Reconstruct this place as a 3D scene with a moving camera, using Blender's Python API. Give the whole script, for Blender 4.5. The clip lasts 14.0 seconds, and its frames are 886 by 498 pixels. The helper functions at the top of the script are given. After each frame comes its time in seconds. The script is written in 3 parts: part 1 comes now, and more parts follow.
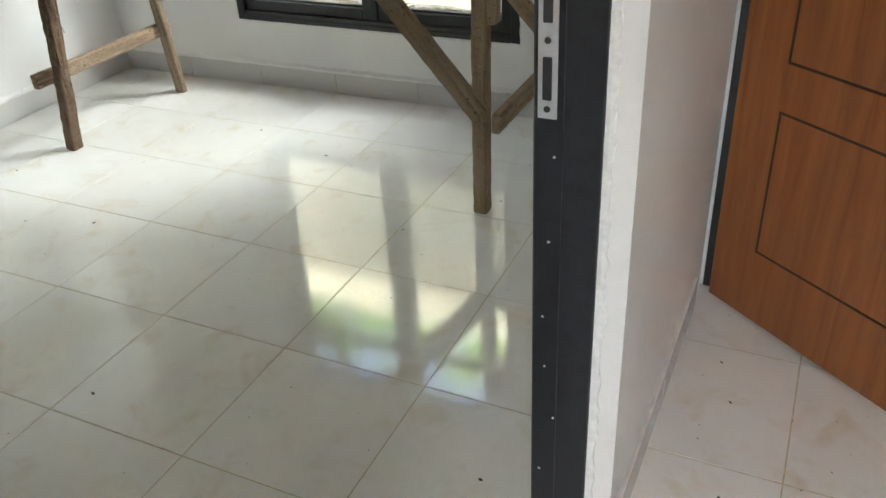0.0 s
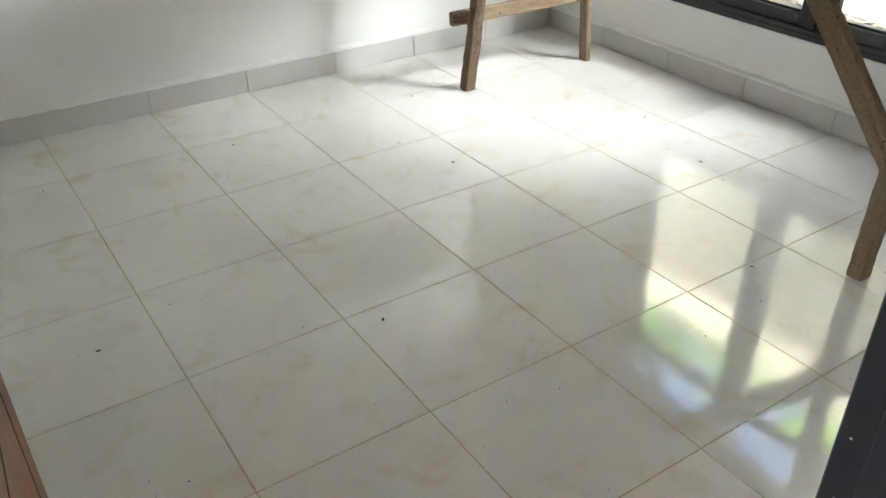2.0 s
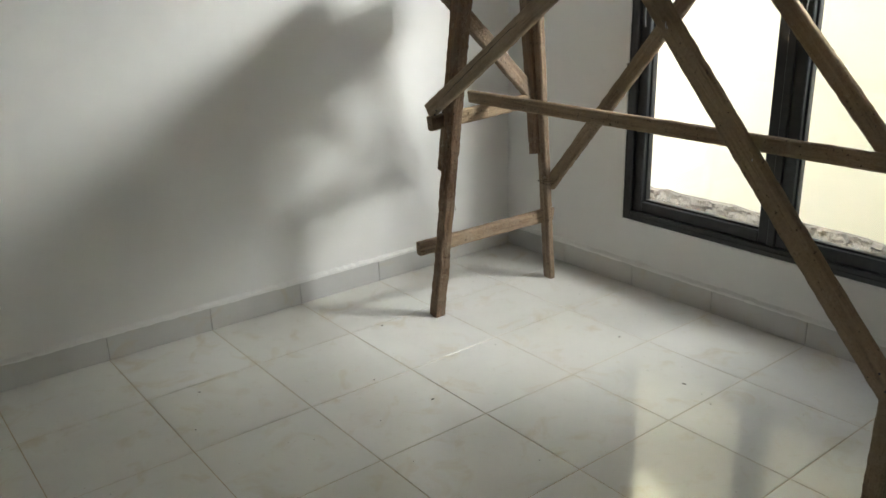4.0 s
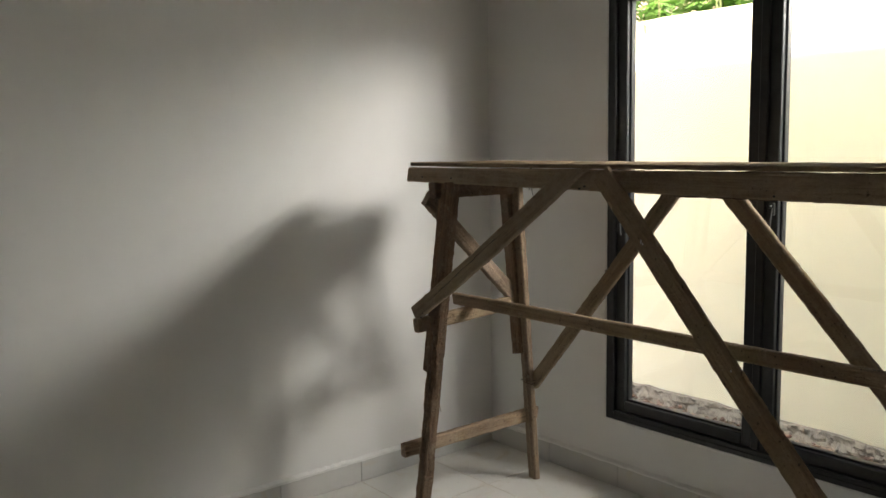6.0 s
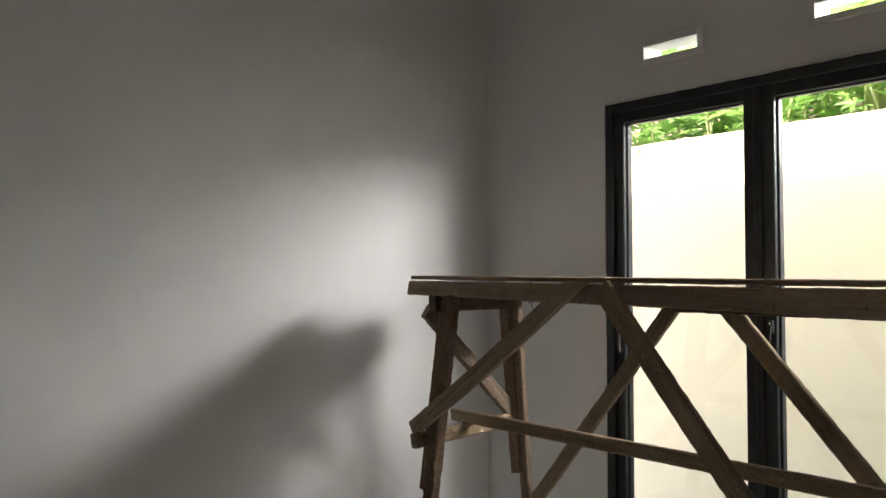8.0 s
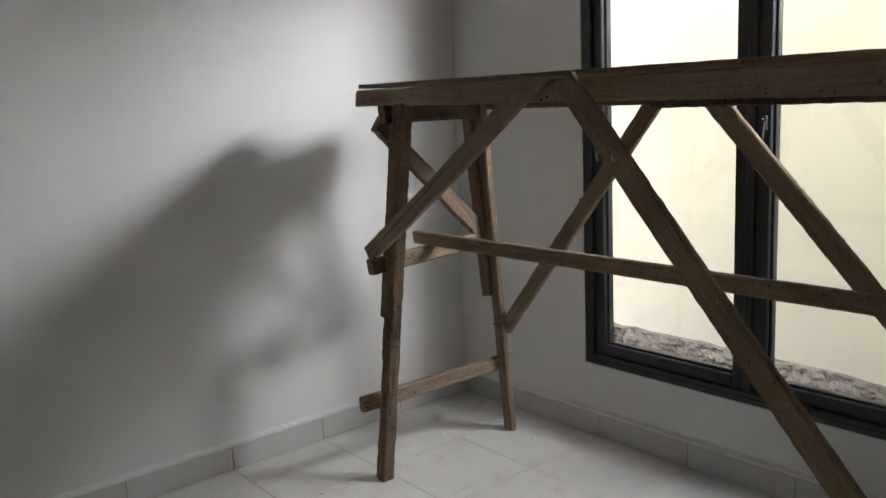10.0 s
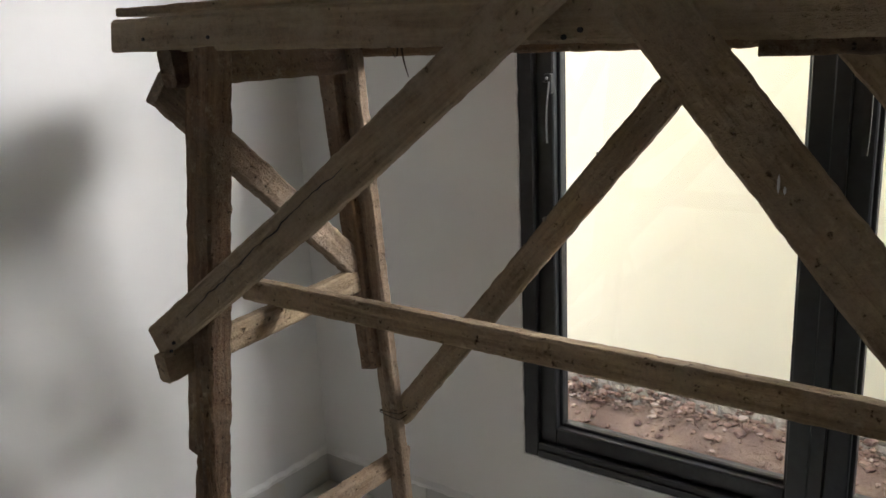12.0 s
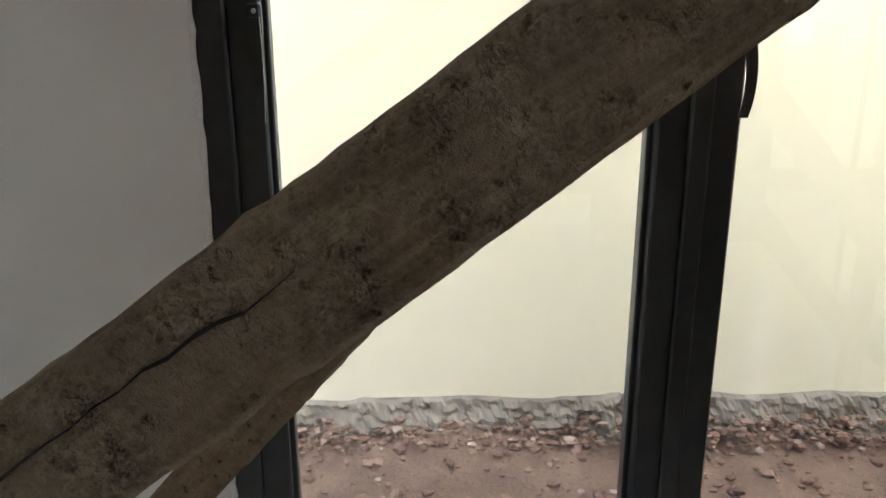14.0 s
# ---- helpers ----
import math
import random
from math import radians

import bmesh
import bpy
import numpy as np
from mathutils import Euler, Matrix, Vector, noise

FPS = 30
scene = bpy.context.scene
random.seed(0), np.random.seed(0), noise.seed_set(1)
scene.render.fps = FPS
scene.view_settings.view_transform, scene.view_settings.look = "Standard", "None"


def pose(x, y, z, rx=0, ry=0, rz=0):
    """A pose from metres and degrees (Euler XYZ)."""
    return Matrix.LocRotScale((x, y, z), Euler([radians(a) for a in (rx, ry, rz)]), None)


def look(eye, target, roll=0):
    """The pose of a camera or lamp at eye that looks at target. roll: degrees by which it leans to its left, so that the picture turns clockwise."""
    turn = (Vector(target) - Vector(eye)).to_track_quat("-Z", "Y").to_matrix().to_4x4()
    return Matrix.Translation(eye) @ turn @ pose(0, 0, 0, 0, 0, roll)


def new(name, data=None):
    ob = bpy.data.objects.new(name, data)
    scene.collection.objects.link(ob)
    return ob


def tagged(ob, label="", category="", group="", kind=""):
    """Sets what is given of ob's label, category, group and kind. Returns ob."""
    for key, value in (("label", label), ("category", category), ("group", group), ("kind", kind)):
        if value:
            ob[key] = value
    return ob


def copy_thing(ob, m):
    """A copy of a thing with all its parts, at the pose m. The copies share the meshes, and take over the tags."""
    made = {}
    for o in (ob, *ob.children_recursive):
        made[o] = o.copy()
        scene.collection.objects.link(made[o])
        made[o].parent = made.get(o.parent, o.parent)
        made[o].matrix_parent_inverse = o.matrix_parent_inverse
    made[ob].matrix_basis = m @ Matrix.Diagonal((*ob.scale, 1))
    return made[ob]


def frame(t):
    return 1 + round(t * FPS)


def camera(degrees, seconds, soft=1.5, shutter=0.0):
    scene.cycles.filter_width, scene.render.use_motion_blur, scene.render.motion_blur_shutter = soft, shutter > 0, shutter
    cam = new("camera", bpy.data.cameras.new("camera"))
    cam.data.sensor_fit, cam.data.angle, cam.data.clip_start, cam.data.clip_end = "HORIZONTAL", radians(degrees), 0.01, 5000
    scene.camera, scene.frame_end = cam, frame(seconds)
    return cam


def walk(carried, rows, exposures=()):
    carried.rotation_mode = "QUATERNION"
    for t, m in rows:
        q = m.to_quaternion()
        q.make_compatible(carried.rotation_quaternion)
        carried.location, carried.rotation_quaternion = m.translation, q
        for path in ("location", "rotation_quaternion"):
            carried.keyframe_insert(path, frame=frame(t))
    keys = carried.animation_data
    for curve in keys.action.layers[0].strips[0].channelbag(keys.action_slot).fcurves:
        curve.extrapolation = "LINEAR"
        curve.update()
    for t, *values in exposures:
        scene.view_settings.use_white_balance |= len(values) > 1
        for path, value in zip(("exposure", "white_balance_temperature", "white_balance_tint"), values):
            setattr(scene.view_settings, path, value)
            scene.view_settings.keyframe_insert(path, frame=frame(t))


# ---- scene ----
cam = camera(56.7, 14.0)

PATH = [
    (0, (1.523, -1.303, 1.305), (0.762, 0.216, 0.25), -3.5),
    (0.5, (1.545, -1.232, 1.309), (0.349, 0.004, 0.286), -3.7),
    (1, (1.581, -1.138, 1.258), (0.176, -0.146, 0.238), -1.7),
    (1.5, (1.577, -1.099, 1.212), (0.164, -0.168, 0.145), 0.2),
    (2, (1.516, -1.101, 1.237), (0.101, -0.167, 0.177), -0.4),
    (2.5, (1.432, -1.119, 1.231), (-0.009, -0.132, 0.256), -1.8),
    (3, (1.373, -1.1, 1.243), (-0.057, -0.048, 0.323), -2.9),
    (3.5, (1.359, -1.092, 1.292), (-0.094, 0.019, 0.484), -2.2),
    (4, (1.336, -1.098, 1.35), (-0.158, 0.059, 0.695), -1.6),
    (4.2, (1.327, -1.095, 1.368), (-0.177, 0.073, 0.758), -1.4),
    (6.3, (1.36, -1.149, 1.435), (-0.175, 0.123, 1.28), -0.8),
    (6.5, (1.364, -1.147, 1.438), (-0.175, 0.125, 1.33), -0.7),
    (7, (1.373, -1.157, 1.472), (-0.169, 0.117, 1.492), -0.3),
    (7.2, (1.363, -1.175, 1.458), (-0.17, 0.108, 1.538), -0.0),
    (9.3, (1.344, -1.061, 1.369), (-0.171, 0.243, 1.296), 0.2),
    (9.5, (1.328, -0.991, 1.364), (-0.191, 0.295, 1.171), -0.2),
    (10, (1.195, -0.843, 1.322), (-0.318, 0.42, 0.981), -2.6),
    (10.3, (1.033, -0.716, 1.32), (-0.479, 0.539, 0.949), -2.7),
    (10.5, (0.969, -0.646, 1.326), (-0.542, 0.602, 0.926), -2.7),
    (11, (0.705, -0.409, 1.316), (-0.782, 0.858, 0.887), -4.8),
    (11.5, (0.414, -0.198, 1.316), (-1.041, 1.095, 0.855), -3.9),
    (12, (0.13, -0.051, 1.329), (-1.033, 1.501, 0.84), -2.6),
    (12.5, (-0.08, 0.154, 1.291), (-1.044, 1.83, 0.782), -1.8),
    (13, (-0.292, 0.308, 1.318), (-1.057, 2.087, 0.817), -1.0),
    (13.5, (-0.481, 0.402, 1.342), (-0.778, 2.312, 0.83), 0.6),
    (14, (-0.604, 0.476, 1.265), (-0.508, 2.381, 0.663), -0.2),
]
EXPOSURES = [(0, 4.2, 6200, 3), (1.5, 4.45, 6150, 5), (3, 4.3, 6150, 6), (3.5, 3.85, 6250, 5), (4.2, 3.4, 6450, 5), (6.5, 2.75, 6850, 10),
             (9.5, 2.75, 6150, 12), (11, 3.0, 6150, 12), (12.5, 3.05, 6450, 11), (14, 3.1, 6150, 10)]
walk(cam, [(t, look(eye, target, roll)) for t, eye, target, roll in PATH], EXPOSURES)

# ---- world, sun, exposure ----
world = bpy.data.worlds.new("world")
scene.world = world
world.use_nodes = True
wn = world.node_tree
sky = wn.nodes.new("ShaderNodeTexSky")
sky.sky_type = 'NISHITA'
sky.sun_disc = False
sky.sun_elevation = radians(61)
sky.sun_rotation = radians(165)
sky.dust_density = 7.0
wn.links.new(sky.outputs[0], wn.nodes["Background"].inputs[0])
wn.nodes["Background"].inputs[1].default_value = 0.15
sun_data = bpy.data.lights.new("sun", 'SUN')
sun_data.energy = 3.6
sun_data.angle = radians(0.5)
sun_data.color = (1.0, 0.95, 0.86)
sun = new("sun", sun_data)
sun.matrix_basis = look((0, 0, 0), (-0.15, 0.535, -1.0))
# added area lamp imitating sky light to the window between eave and garden wall
gap = bpy.data.lights.new("sky_fill_lamp", 'AREA')
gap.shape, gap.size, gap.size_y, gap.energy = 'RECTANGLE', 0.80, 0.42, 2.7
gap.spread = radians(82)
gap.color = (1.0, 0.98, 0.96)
fill_lamp = new("sky_fill_lamp", gap)
fill_lamp.matrix_basis = look((0.92, 2.42, 2.35), (-1.6, -0.1, 1.0))


# ---- materials ----
def mat(name):
    m = bpy.data.materials.new(name)
    m.use_nodes = True
    nt = m.node_tree
    return m, nt, nt.nodes["Principled BSDF"]


def node(nt, kind, **inputs):
    n = nt.nodes.new("ShaderNode" + kind)
    for key, value in inputs.items():
        n.inputs[key.replace("_", " ")].default_value = value
    return n


def coords(nt, which="Object", scale=(1, 1, 1)):
    c = nt.nodes.new("ShaderNodeTexCoord")
    m = nt.nodes.new("ShaderNodeMapping")
    m.inputs["Scale"].default_value = scale
    nt.links.new(c.outputs[which], m.inputs["Vector"])
    return m.outputs["Vector"]


def world_pos(nt, scale=(1, 1, 1)):
    g = nt.nodes.new("ShaderNodeNewGeometry")
    m = nt.nodes.new("ShaderNodeMapping")
    m.inputs["Scale"].default_value = scale
    nt.links.new(g.outputs["Position"], m.inputs["Vector"])
    return m.outputs["Vector"]


def noise_tex(nt, vec, scale, detail=4, rough=0.55, distortion=0.0):
    n = node(nt, "TexNoise", Scale=scale, Detail=detail, Roughness=rough, Distortion=distortion)
    nt.links.new(vec, n.inputs["Vector"])
    return n.outputs["Fac"]


def ramp(nt, fac, stops):
    r = nt.nodes.new("ShaderNodeValToRGB")
    e = r.color_ramp.elements
    while len(e) < len(stops):
        e.new(0.5)
    for i, (p, c) in enumerate(stops):
        e[i].position = p
        e[i].color = (*c, 1) if len(c) == 3 else c
    nt.links.new(fac, r.inputs["Fac"])
    return r.outputs["Color"]


def span(nt, fac, a, b, c, d):
    r = nt.nodes.new("ShaderNodeMapRange")
    for i, v in enumerate((a, b, c, d)):
        r.inputs[i + 1].default_value = v
    nt.links.new(fac, r.inputs[0])
    return r.outputs[0]


def mix(nt, fac, a, b, how='MIX'):
    m = nt.nodes.new("ShaderNodeMix")
    m.data_type = 'RGBA'
    m.blend_type = how
    for sock, v in ((m.inputs[0], fac), (m.inputs[6], a), (m.inputs[7], b)):
        if isinstance(v, (int, float)):
            sock.default_value = v
        elif isinstance(v, tuple):
            sock.default_value = (*v, 1)
        else:
            nt.links.new(v, sock)
    return m.outputs[2]


def bump(nt, bsdf, height, strength=0.3, distance=0.002):
    b = node(nt, "Bump", Strength=strength, Distance=distance)
    nt.links.new(height, b.inputs["Height"])
    nt.links.new(b.outputs[0], bsdf.inputs["Normal"])


def paint(name, colour, rough=0.6, var=0.06, relief=0.25):
    """Rolled wall paint with faint uneven patches."""
    m, nt, p = mat(name)
    pos = world_pos(nt)
    a = noise_tex(nt, pos, 1.7, 3)
    b = noise_tex(nt, pos, 14, 4)
    dark = tuple(c * (1 - var) for c in colour)
    c1 = mix(nt, span(nt, a, 0.35, 0.65, 0, 1), colour, dark)
    c2 = mix(nt, span(nt, b, 0.62, 0.8, 0, 0.35), c1, tuple(c * 0.9 for c in colour))
    nt.links.new(c2, p.inputs["Base Color"])
    p.inputs["Roughness"].default_value = rough
    bump(nt, p, noise_tex(nt, pos, 260, 3), relief, 0.001)
    return m


def timber_mat(name, light, dark, grey, wet=0.0, pitted=0.63):
    """Weathered form-work timber, grain along local x, with cement smears and dirt."""
    m, nt, p = mat(name)
    v = coords(nt, "Object", (1.2, 26, 26))
    info = nt.nodes.new("ShaderNodeObjectInfo")
    off = nt.nodes.new("ShaderNodeVectorMath")
    off.operation = 'ADD'
    mul = nt.nodes.new("ShaderNodeMath")
    mul.operation = 'MULTIPLY'
    mul.inputs[1].default_value = 37.0
    nt.links.new(info.outputs["Random"], mul.inputs[0])
    nt.links.new(v, off.inputs[0])
    nt.links.new(mul.outputs[0], off.inputs[1])
    grain = noise_tex(nt, off.outputs[0], 2.2, 6, 0.65, 0.6)
    raw = coords(nt, "Object")
    off2 = nt.nodes.new("ShaderNodeVectorMath")
    off2.operation = 'ADD'
    nt.links.new(raw, off2.inputs[0])
    nt.links.new(mul.outputs[0], off2.inputs[1])
    blotch = noise_tex(nt, off2.outputs[0], 14, 6, 0.7)
    specks = noise_tex(nt, off2.outputs[0], 120, 4, 0.75)
    pits = noise_tex(nt, off2.outputs[0], 85, 4, 0.6)
    base = ramp(nt, grain, [(0.36, dark), (0.50, tuple(a * 0.4 + b * 0.6 for a, b in zip(light, dark))), (0.66, light)])
    toned = mix(nt, span(nt, blotch, 0.41, 0.62, 0, 0.85), base, grey)
    fine = mix(nt, span(nt, specks, 0.35, 0.65, 0.0, 1.0), tuple(c * 0.62 for c in grey), tuple(c * 1.2 for c in light))
    toned = mix(nt, 0.22, toned, fine)
    dirt = mix(nt, span(nt, pits, pitted, pitted + 0.06, 0, 0.8), toned, tuple(c * 0.25 for c in dark))
    cement = noise_tex(nt, off2.outputs[0], 30, 6, 0.75)
    splash = mix(nt, span(nt, cement, 0.57, 0.72, 0, 0.5), dirt, (0.42, 0.38, 0.30))
    shade = mix(nt, 1.0, splash, ramp(nt, info.outputs["Random"], [(0, (0.72, 0.72, 0.72)), (1, (1.12, 1.08, 1.02))]), 'MULTIPLY')
    nt.links.new(shade, p.inputs["Base Color"])
    p.inputs["Roughness"].default_value = 0.85 - wet
    p.inputs["Specular IOR Level"].default_value = 0.25
    add = nt.nodes.new("ShaderNodeMath")
    add.operation = 'ADD'
    nt.links.new(grain, add.inputs[0])
    nt.links.new(specks, add.inputs[1])
    less = nt.nodes.new("ShaderNodeMath")
    less.operation = 'SUBTRACT'
    nt.links.new(add.outputs[0], less.inputs[0])
    nt.links.new(span(nt, pits, 0.6, 0.72, 0, 0.9), less.inputs[1])
    bump(nt, p, less.outputs[0], 1.0, 0.006)
    return m


def tile_mat(name, tint):
    """Glazed cream floor tile: faint clouding, dust film, tan stains."""
    m, nt, p = mat(name)
    pos = world_pos(nt)
    info = nt.nodes.new("ShaderNodeObjectInfo")
    cloud = noise_tex(nt, pos, 4.5, 5, 0.6)
    fine = noise_tex(nt, pos, 22, 5, 0.6)
    stain = noise_tex(nt, pos, 7.5, 4, 0.6, 0.8)
    c = ramp(nt, cloud, [(0.3, tuple(a * 0.93 for a in tint)), (0.7, tint)])
    c = mix(nt, span(nt, stain, 0.55, 0.78, 0, 0.55), c, (0.60, 0.50, 0.34))
    c = mix(nt, span(nt, fine, 0.6, 0.8, 0, 0.25), c, (0.5, 0.43, 0.32))
    c = mix(nt, 1.0, c, ramp(nt, info.outputs["Random"], [(0, (0.96, 0.955, 0.94)), (1, (1.0, 1.0, 1.0))]), 'MULTIPLY')
    grit = noise_tex(nt, pos, 60, 3, 0.5)
    c = mix(nt, span(nt, grit, 0.74, 0.78, 0, 0.6), c, (0.22, 0.17, 0.11))
    nt.links.new(c, p.inputs["Base Color"])
    smear = noise_tex(nt, world_pos(nt, (3, 9, 1)), 5, 5, 0.65, 1.2)
    nt.links.new(span(nt, smear, 0.40, 0.72, 0.008, 0.13), p.inputs["Roughness"])
    p.inputs["Specular IOR Level"].default_value = 0.5
    wipe = noise_tex(nt, world_pos(nt, (22, 60, 1)), 1.6, 3, 0.55, 2.2)
    bump(nt, p, wipe, 0.035, 0.002)
    return m


def plain(name, colour, rough=0.5, metal=0.0, var=0.15, scale=30, relief=0.1):
    m, nt, p = mat(name)
    pos = coords(nt, "Object")
    f = noise_tex(nt, pos, scale, 5)
    nt.links.new(mix(nt, span(nt, f, 0.3, 0.7, 0, 1), tuple(c * (1 - var) for c in colour), tuple(min(1, c * (1 + var)) for c in colour)), p.inputs["Base Color"])
    nt.links.new(span(nt, f, 0.3, 0.7, rough * 0.8, min(1, rough * 1.2)), p.inputs["Roughness"])
    p.inputs["Metallic"].default_value = metal
    bump(nt, p, f, relief, 0.001)
    return m


WALL = paint("white_wall_paint", (0.80, 0.795, 0.775))
CEIL = paint("ceiling_paint", (0.80, 0.79, 0.77))
CREAM = paint("cream_render", (0.82, 0.79, 0.60), 0.8, 0.05, 0.4)
TILE = tile_mat("cream_glazed_tile", (0.80, 0.79, 0.75))
SKIRT = tile_mat("skirting_tile", (0.62, 0.615, 0.60))
GROUT = plain("tan_grout", (0.50, 0.41, 0.27), 0.9, 0, 0.3, 60)
BLACK = plain("black_aluminium", (0.018, 0.019, 0.021), 0.38, 0.0, 0.3, 40, 0.05)
JAMB = plain("dark_steel_jamb", (0.014, 0.016, 0.020), 0.45, 0.0, 0.35, 35, 0.1)
SEAL = plain("white_filler", (0.75, 0.75, 0.73), 0.7, 0, 0.1, 80, 0.4)
STEEL = plain("zinc_plate", (0.60, 0.62, 0.64), 0.4, 0.45, 0.1, 60)
DARKHOLE = plain("dark_recess", (0.03, 0.03, 0.035), 0.7)
WOOD_A = timber_mat("weathered_timber", (0.42, 0.32, 0.21), (0.16, 0.11, 0.07), (0.30, 0.24, 0.175))
WOOD_B = timber_mat("brown_timber", (0.31, 0.20, 0.125), (0.075, 0.042, 0.026), (0.20, 0.155, 0.115))
WOOD_C = timber_mat("pale_timber", (0.46, 0.345, 0.24), (0.12, 0.074, 0.046), (0.29, 0.23, 0.175))
WOOD_D = timber_mat("cement_stained_timber", (0.57, 0.44, 0.30), (0.24, 0.175, 0.12), (0.46, 0.375, 0.285), pitted=0.66)
BARK = plain("dark_bark", (0.06, 0.045, 0.03), 0.9, 0, 0.3)
CONCRETE = paint("rough_concrete", (0.25, 0.225, 0.18), 0.95, 0.3, 1.0)


def door_wood():
    m, nt, p = mat("brown_door_veneer")
    v = coords(nt, "Object", (14, 14, 0.9))
    g = noise_tex(nt, v, 3.0, 6, 0.6, 0.5)
    w = noise_tex(nt, coords(nt, "Object", (3, 3, 0.6)), 2.0, 3)
    c = ramp(nt, g, [(0.3, (0.20, 0.062, 0.018)), (0.7, (0.34, 0.125, 0.036))])
    c = mix(nt, span(nt, w, 0.4, 0.7, 0, 0.4), c, (0.16, 0.05, 0.016))
    nt.links.new(c, p.inputs["Base Color"])
    p.inputs["Roughness"].default_value = 0.42
    bump(nt, p, g, 0.1, 0.001)
    return m


DOORWOOD = door_wood()
GROOVE = plain("dark_groove", (0.03, 0.012, 0.006), 0.6)


def glass_mat():
    m, nt, p = mat("window_glass")
    p.inputs["Base Color"].default_value = (1, 1, 1, 1)
    p.inputs["Roughness"].default_value = 0.0
    p.inputs["IOR"].default_value = 1.45
    p.inputs["Transmission Weight"].default_value = 1.0
    return m


GLASS = glass_mat()


def soil_mat():
    m, nt, p = mat("red_brown_soil")
    pos = world_pos(nt)
    a = noise_tex(nt, pos, 6, 6, 0.65)
    b = noise_tex(nt, pos, 55, 5, 0.7)
    c = ramp(nt, a, [(0.3, (0.08, 0.045, 0.03)), (0.55, (0.155, 0.10, 0.07)), (0.75, (0.25, 0.18, 0.12))])
    c = mix(nt, span(nt, b, 0.5, 0.75, 0, 0.6), c, (0.28, 0.21, 0.15))
    nt.links.new(c, p.inputs["Base Color"])
    p.inputs["Roughness"].default_value = 0.95
    bump(nt, p, b, 1.0, 0.01)
    return m


SOIL = soil_mat()
STONE = plain("rubble_stone", (0.38, 0.29, 0.22), 0.9, 0, 0.4, 25, 0.6)


def leaf_mat(name, a, b):
    m, nt, p = mat(name)
    g = nt.nodes.new("ShaderNodeNewGeometry")
    nt.links.new(ramp(nt, g.outputs["Random Per Island"], [(0, a), (1, b)]), p.inputs["Base Color"])
    p.inputs["Roughness"].default_value = 0.45
    tr = node(nt, "BsdfTranslucent", Color=(*[min(1, c * 1.6) for c in b], 1))
    mx = nt.nodes.new("ShaderNodeMixShader")
    mx.inputs[0].default_value = 0.35
    out = nt.nodes["Material Output"]
    nt.links.new(p.outputs[0], mx.inputs[1])
    nt.links.new(tr.outputs[0], mx.inputs[2])
    nt.links.new(mx.outputs[0], out.inputs[0])
    return m


LEAF = leaf_mat("shrub_leaf", (0.07, 0.17, 0.04), (0.21, 0.35, 0.09))
BANANA = leaf_mat("banana_leaf", (0.10, 0.24, 0.05), (0.26, 0.40, 0.08))
DRY = leaf_mat("dry_grass", (0.38, 0.30, 0.16), (0.50, 0.44, 0.26))
STEM = plain("plant_stem", (0.20, 0.22, 0.10), 0.8)


# ---- mesh helpers ----
def part(name, bm, material, parent=None, label="", m=None):
    """One mesh object from a bmesh, placed at m in the world, under a thing."""
    me = bpy.data.meshes.new(name)
    bm.to_mesh(me)
    bm.free()
    me.materials.append(material)
    ob = new(name, me)
    m = m or Matrix()
    if parent:
        ob.parent = parent
        at = parent.matrix_basis.copy()
        up = parent.parent
        while up:
            at = up.matrix_basis @ at
            up = up.parent
        ob.matrix_basis = at.inverted() @ m
    else:
        ob.matrix_basis = m
    if label:
        ob["label"] = label
    return ob


def root(name, x, y, z, label, category, group="", kind="", rz=0):
    ob = new(name)
    ob.matrix_basis = pose(x, y, z, 0, 0, rz)
    return tagged(ob, label, category, group, kind)


def box(x0, y0, z0, x1, y1, z1, bevel=0.0, bm=None):
    own = bm is None
    bm = bm or bmesh.new()
    g = bmesh.ops.create_cube(bm, size=1.0)
    for v in g["verts"]:
        v.co = ((x0 + x1) / 2 + v.co.x * (x1 - x0), (y0 + y1) / 2 + v.co.y * (y1 - y0), (z0 + z1) / 2 + v.co.z * (z1 - z0))
    if bevel and own:
        bmesh.ops.bevel(bm, geom=bm.edges[:], offset=bevel, segments=1, affect='EDGES')
    return bm


